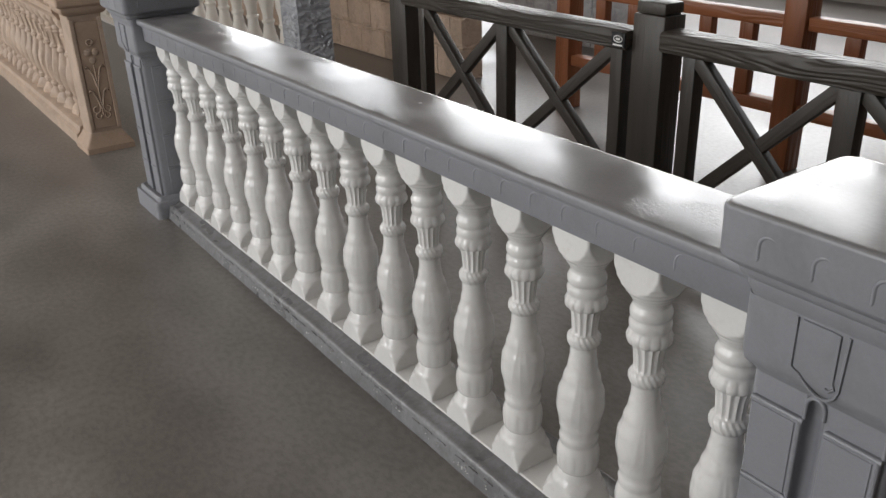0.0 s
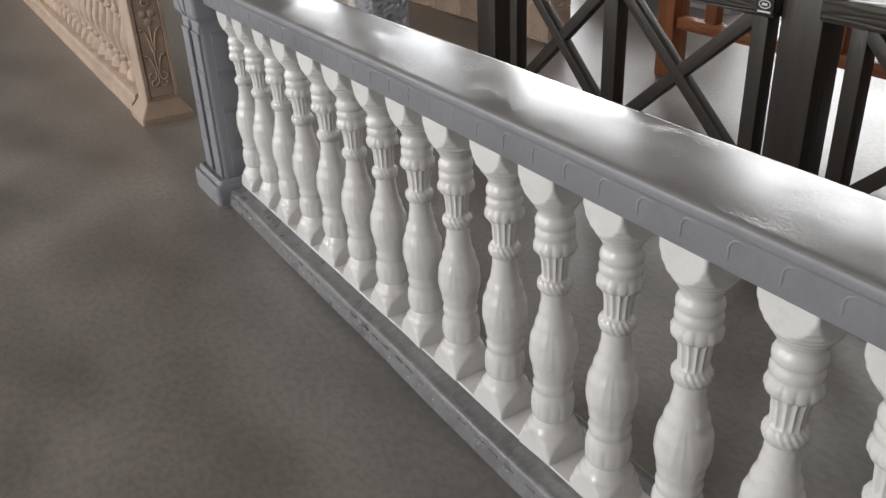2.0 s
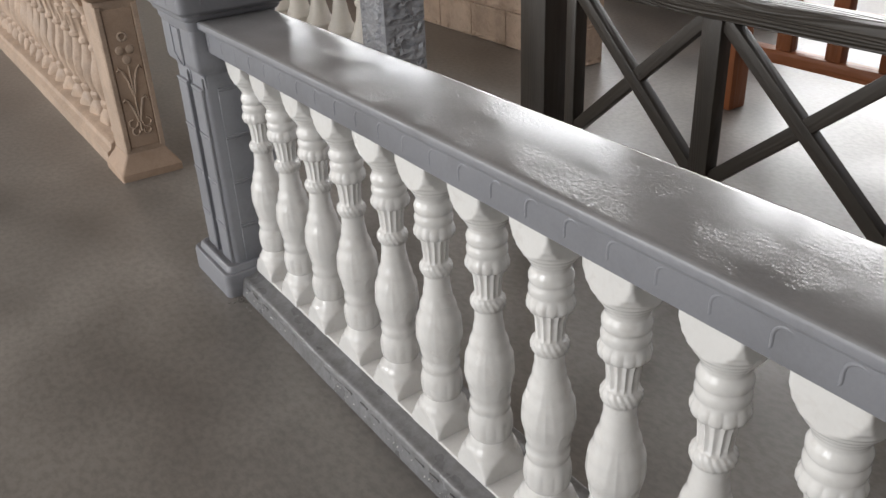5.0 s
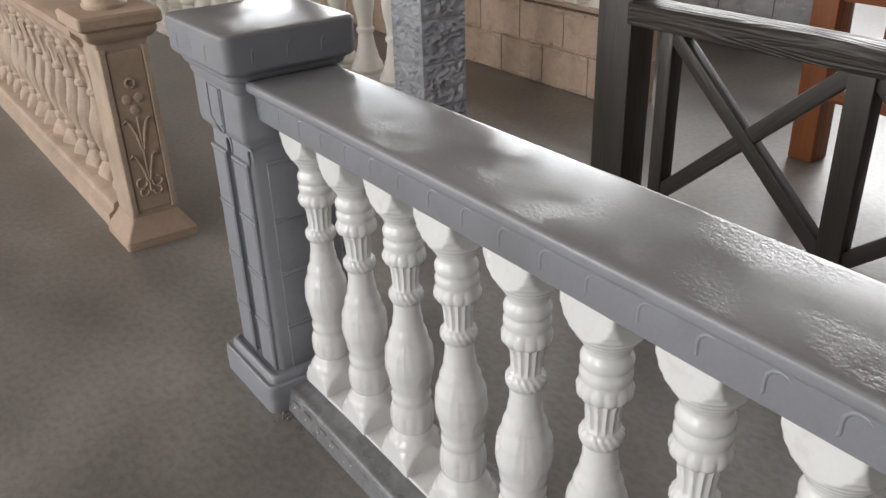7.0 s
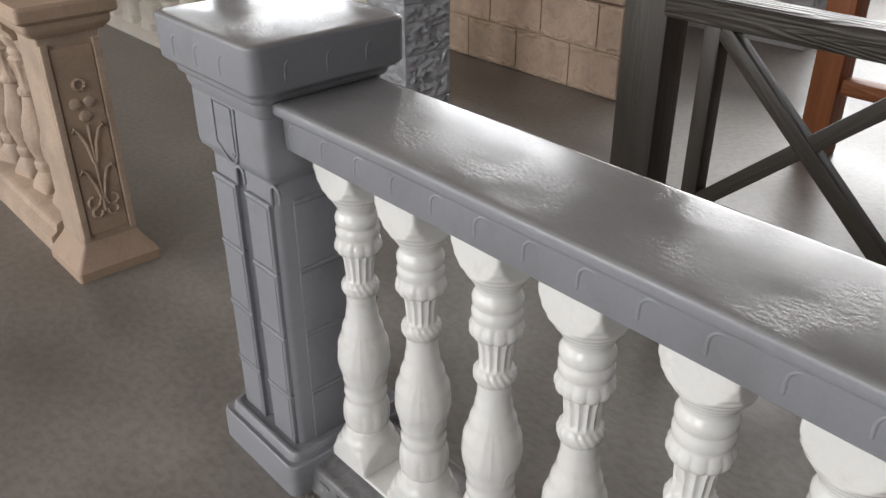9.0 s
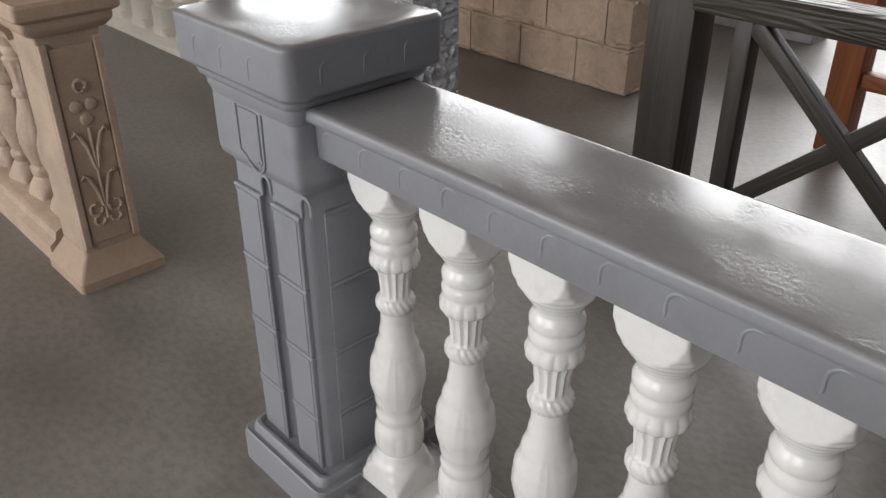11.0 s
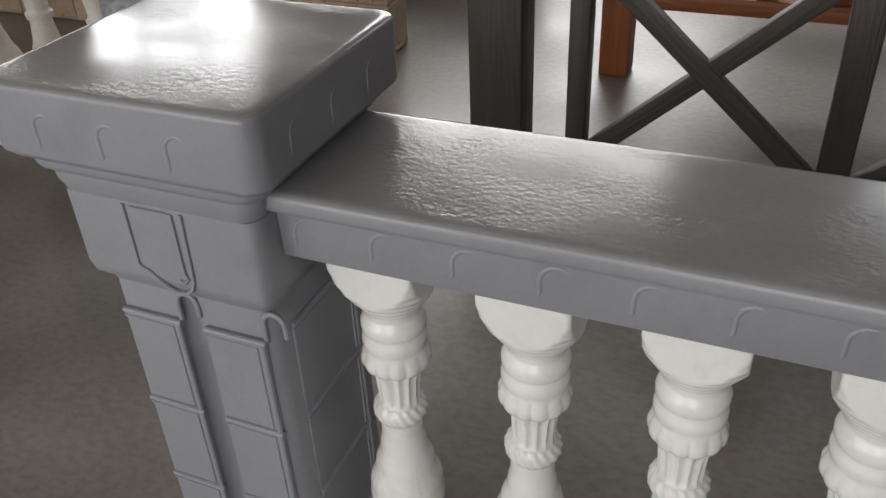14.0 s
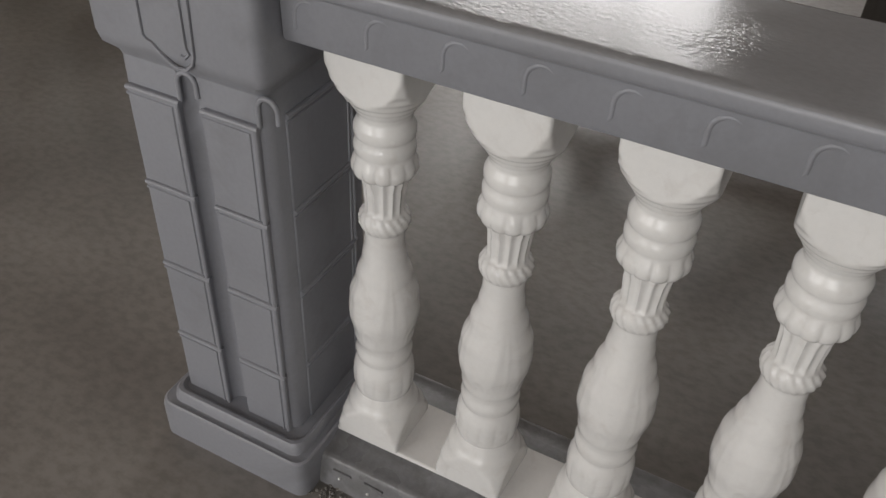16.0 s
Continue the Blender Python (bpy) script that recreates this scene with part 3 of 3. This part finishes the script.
urn = thing("urn_foot", "round carved tan foot of an urn on the post cap", "urn", at=(TX + 0.0, TY + 0.15, 0.842))
def lathe(turned, seg=32, per=3, ripple=0.0, n=14):
    bm = bmesh.new()
    rings = [[bm.verts.new((r * (1 + ripple * math.cos(n * a + 60 * z)) * math.cos(a), r * (1 + ripple * math.cos(n * a + 60 * z)) * math.sin(a), z)) for a in [2 * math.pi * i / seg for i in range(seg)]] for z, r in smooth_steps(turned, per)]
    for a, b in zip(rings, rings[1:]):
        for i in range(seg):
            j = (i + 1) % seg
            bm.faces.new((a[i], a[j], b[j], b[i]))
    bm.faces.new(rings[0][::-1])
    bm.faces.new(rings[-1])
    return bm
part("foot", lathe([(0, 0.072), (0.012, 0.076), (0.02, 0.07), (0.06, 0.068), (0.07, 0.074), (0.08, 0.07)], 48, 3, 0.02, 22), TAN_PALE, urn, smooth=50)
part("bowl", lathe([(0.08, 0.05), (0.12, 0.04), (0.16, 0.06), (0.26, 0.12), (0.33, 0.15), (0.35, 0.15)], 40, 3), TAN_PALE, urn, smooth=50)

# ---- grey split-stone pillar and cream balustrade behind ----
def split_stone(w, d, h, amp, seed, res=11, rim=False):
    """A block with rough wavy faces and drafted edges."""
    bm = bmesh.new()
    def face(o, u, v, nrm):
        grid = []
        for i in range(res + 1):
            row = []
            for j in range(res + 1):
                fu, fv = i / res, j / res
                edge = min(fu, 1 - fu, fv, 1 - fv)
                k = min(1, edge / 0.1)
                if rim:
                    k = min(1, edge / 0.03) * (0.12 + 1.3 * math.exp(-((min(fv, 1 - fv) - 0.06) / 0.07) ** 2))
                p = Vector(o) + fu * Vector(u) + fv * Vector(v)
                q = Vector((p.x * 17 + seed, p.y * 17 + seed * 2, p.z * 24))
                w = noise.noise_vector(q * 0.7) * 1.1
                ridge = 1 - 2.2 * abs(noise.noise(q + w))
                row.append(bm.verts.new(p + Vector(nrm) * k * amp * (0.75 * ridge + 0.5 * noise.noise(q * 2.3) - 0.3)))
            grid.append(row)
        for i in range(res):
            for j in range(res):
                bm.faces.new((grid[i][j], grid[i + 1][j], grid[i + 1][j + 1], grid[i][j + 1]))
    a, b = w / 2, d / 2
    face((-a, b, 0), (0, -d, 0), (0, 0, h), (-1, 0, 0))
    face((-a, -b, 0), (w, 0, 0), (0, 0, h), (0, -1, 0))
    face((a, -b, 0), (0, d, 0), (0, 0, h), (1, 0, 0))
    face((a, b, 0), (-w, 0, 0), (0, 0, h), (0, 1, 0))
    face((-a, -b, h), (w, 0, 0), (0, d, 0), (0, 0, 0))
    face((-a, -b, 0), (w, 0, 0), (0, d, 0), (0, 0, 0))
    bmesh.ops.remove_doubles(bm, verts=bm.verts, dist=0.0004)
    return bm


PX, PY = 1.335, 1.505
pillar = thing("stone_pillar", "grey split-faced stone pillar built of stacked blocks", "pillar", at=(PX, PY, 0))
part("core", box(-0.112, 0.112, -0.112, 0.112, 0.0, 1.4), STONE_GREY, pillar)
kinds = []
for k in range(7):
    if k < 3:
        kinds.append(part("block", split_stone(0.236, 0.236, 0.192, 0.019, 3.7 * k + 1, 44), STONE_GREY, pillar, smooth=30))
        kinds[-1].matrix_basis = pose(0, 0, 0.004 + 0.2 * k)
    else:
        again(kinds[k % 3], pose(0, 0, 0.004 + 0.2 * k, 0, 0, 90 * k))

CX = 1.27
CREAM_TURNED = [(0.0, 0.1), (0.04, 0.1), (0.045, 0.085), (0.15, 0.085), (0.155, 0.06), (0.17, 0.062), (0.18, 0.07), (0.2, 0.07), (0.21, 0.058), (0.216, 0.075), (0.23, 0.082), (0.245, 0.077), (0.29, 0.057), (0.35, 0.042), (0.405, 0.035),
                (0.408, 0.043), (0.425, 0.045), (0.435, 0.036), (0.46, 0.036), (0.55, 0.052), (0.6, 0.054), (0.66, 0.042), (0.7, 0.036), (0.71, 0.044), (0.725, 0.044), (0.735, 0.05), (0.8, 0.05)]
cream_rail = thing("balustrade", "cream painted balustrade with plump balusters", "balustrade")
part("bottom_rail", extrude_profile([(CX - 0.13, 0), (CX - 0.13, 0.03), (CX - 0.1, 0.045), (CX + 0.1, 0.045), (CX + 0.13, 0.03), (CX + 0.13, 0)], PY + 0.14, 9.0, 30, 0.003), CREAM, cream_rail, smooth=35)
part("handrail", extrude_profile([(CX - 0.1, 0.84), (CX - 0.13, 0.87), (CX - 0.13, 0.91), (CX - 0.1, 0.93), (CX + 0.1, 0.93), (CX + 0.13, 0.91), (CX + 0.13, 0.87), (CX + 0.1, 0.84)], PY + 0.14, 9.0, 30, 0.003), CREAM, cream_rail, smooth=35)
first = None
for n in range(27):
    m = pose(CX, 1.69 + 0.262 * n, 0.044)
    first = again(first, m) if first else part("baluster", baluster_mesh(CREAM_TURNED, 0.152, 0.9, 0.075, 0.1, [], [], [], [], 36, 3), CREAM, cream_rail, "cream painted trumpet-shaped baluster on a square foot", smooth=45)
    first.matrix_basis = m

# ---- low wall of brown split blocks ----
WX, WY = 2.355, 1.2
low_wall = thing("block_wall", "low wall of tan brown split-faced blocks on the floor", "wall")
part("core", box(WX + 0.012, WX + 0.168, WY + 0.012, 7.0, 0.0, 0.435), BRICK_TAN, low_wall)
made = None
shapes = {}
for course in range(2):
    y = WY
    n = 0
    while y < 6.8:
        ln = (0.304, 0.141)[course] if n == 0 else 0.36
        key = (ln, n % 3)
        m = pose(WX + 0.09, y + ln / 2, 0.003 + 0.22 * course)
        if key in shapes:
            ob = again(shapes[key], m)
        else:
            ob = shapes[key] = part("block", split_stone(0.18, ln - 0.008, 0.213, 0.011, 2.3 * len(shapes) + 0.5, 34, True), BRICK_TAN, low_wall, smooth=30)
            ob.matrix_basis = m
        y += ln
        n += 1
cream_top = thing("balustrade", "pale balusters standing on the low block wall", "balustrade")
part("bottom_rail", box(WX + 0.02, WX + 0.16, WY + 0.02, 7.0, 0.443, 0.47, 0.006), TAN_PALE, cream_top)
first = None
for n in range(26):
    m = pose(WX + 0.09, WY + 0.12 + 0.19 * n, 0.47)
    first = again(first, m) if first else tan_baluster(TAN_TURNED, CREAM, "baluster", cream_top, "pale cream baluster")
    first.matrix_basis = m
part("handrail", box(WX, WX + 0.18, WY + 0.02, 7.0, 1.07, 1.14, 0.008), TAN_PALE, cream_top)

# ---- dark timber-look fence ----
FX = 1.28


def beam(name, x0, x1, y0, y1, z0, z1, mats, axis, parent, bevel=0.006, label=""):
    """A bevelled bar cut into short lengths, slightly uneven."""
    b = box(x0, x1, y0, y1, z0, z1, bevel)
    return part(name, b, mats[axis], parent, label, smooth=35)


def brace(name, a, b, w, d, mats, parent, x):
    """A slanting bar in the plane of the fence from a to b, both (y, z)."""
    ln = math.hypot(b[0] - a[0], b[1] - a[1])
    bm = box(-d / 2, d / 2, -ln / 2, ln / 2, -w / 2, w / 2, 0.005)
    ob = part(name, bm, mats[3], parent, smooth=35)
    ob.matrix_basis = pose(x, (a[0] + b[0]) / 2, (a[1] + b[1]) / 2, math.degrees(math.atan2(b[1] - a[1], b[0] - a[0])))
    return ob


dark_fence = thing("fence", "dark brown timber-look concrete fence with crossed braces", "fence")
for y0, y1 in ((0.27, 0.425), (-1.468, -1.315), (-3.14, -2.985)):
    beam("post", FX + 0.015, FX + 0.135, y0, y1, 0.0, 0.9, DARK, 2, dark_fence, 0.008)
    beam("post_head", FX + 0.022, FX + 0.128, y0 + 0.007, y1 - 0.007, 0.901, 0.945, DARK, 2, dark_fence, 0.008)
# each bay: its ends, its three stiles and the rise of the floor under it
for y0, y1, stiles, up in ((-1.313, 0.268, ((0.088, 0.142), (-0.583, -0.505), (-1.274, -1.212)), 0.0), (-2.983, -1.47, ((-1.625, -1.568), (-2.253, -2.175), (-2.945, -2.88)), 0.02)):
    beam("top_rail", FX - 0.015, FX + 0.1, y0, y1, 0.757 + up, 0.834 + up, DARK, 1, dark_fence, 0.012)
    beam("bottom_rail", FX + 0.005, FX + 0.075, y0, y1, 0.1 + up, 0.172 + up, DARK, 1, dark_fence, 0.008)
    for (s0, s1), sx in zip(stiles, (0.01, 0.0, 0.01)):
        beam("stile", FX + sx, FX + sx + 0.06, s0, s1, 0.173 + up, 0.756 + up, DARK, 2, dark_fence, 0.005)
    for b, a in ((stiles[0][0], stiles[1][1]), (stiles[1][0], stiles[2][1])):
        brace("brace", (a, 0.215 + up), (b, 0.75 + up), 0.05, 0.046, DARK, dark_fence, FX + 0.034)
        brace("brace", (a, 0.75 + up), (b, 0.215 + up), 0.05, 0.042, DARK, dark_fence, FX + 0.036)
plate = tagged(part("label_plate", box(FX - 0.0205, FX - 0.0152, -1.312, -1.242, 0.768, 0.826, 0.001, 1), BLACK), "small black maker's plate with white print on the fence rail", "plate")
ring = part("print_ring", joined([bead([(FX - 0.021, -1.277 + 0.022 * math.cos(radians(a)), 0.8 + 0.012 * math.sin(radians(a))) for a in range(0, 361, 24)], 0.0022, 5), box(FX - 0.0225, FX - 0.02, -1.287, -1.267, 0.796, 0.804)]), INK, plate, "white oval print")
part("print_bar", box(FX - 0.0225, FX - 0.02, -1.302, -1.252, 0.774, 0.78), INK, plate, "white line of print")

# ---- red-brown lattice fence ----
BX = 2.425
brown_fence = thing("fence", "red-brown timber-look fence with square lattice", "fence")
for y in (0.195, -1.335, -2.865):
    beam("post", BX - 0.02, BX + 0.1, y, y + 0.115, 0.0, 1.15, BROWN, 2, brown_fence, 0.008)
for y1 in (0.193, -1.337):
    y0 = y1 - 1.411
    for z in (0.335, 0.55, 0.745):
        beam("rail", BX, BX + 0.07, y0, y1, z - 0.062, z, BROWN, 1, brown_fence, 0.006)
    for i in range(5):
        y = y1 - 0.26 - i * 0.245
        for z, h in ((0.336, 0.151), (0.551, 0.131)):
            beam("slat", BX + 0.008, BX + 0.062, y, y + 0.075, z, z + h, BROWN, 2, brown_fence, 0.004)

# ---- grey stone wall further back ----
back_wall = thing("stone_wall", "grey split-faced stone wall section standing behind the fences", "wall")
part("core", box(3.812, 3.99, 1.0, 2.6, 0.0, 0.9), STONE_GREY, back_wall)
shapes = {}
for course in range(4):
    for n in range(4):
        m = pose(3.9, 1.2 + 0.4 * n, 0.003 + 0.22 * course)
        key = (n + course) % 3
        if key in shapes:
            again(shapes[key], m)
        else:
            shapes[key] = part("block", split_stone(0.2, 0.392, 0.213, 0.01, 1.9 * key + 4, 16), STONE_GREY, back_wall, smooth=30)
            shapes[key].matrix_basis = m
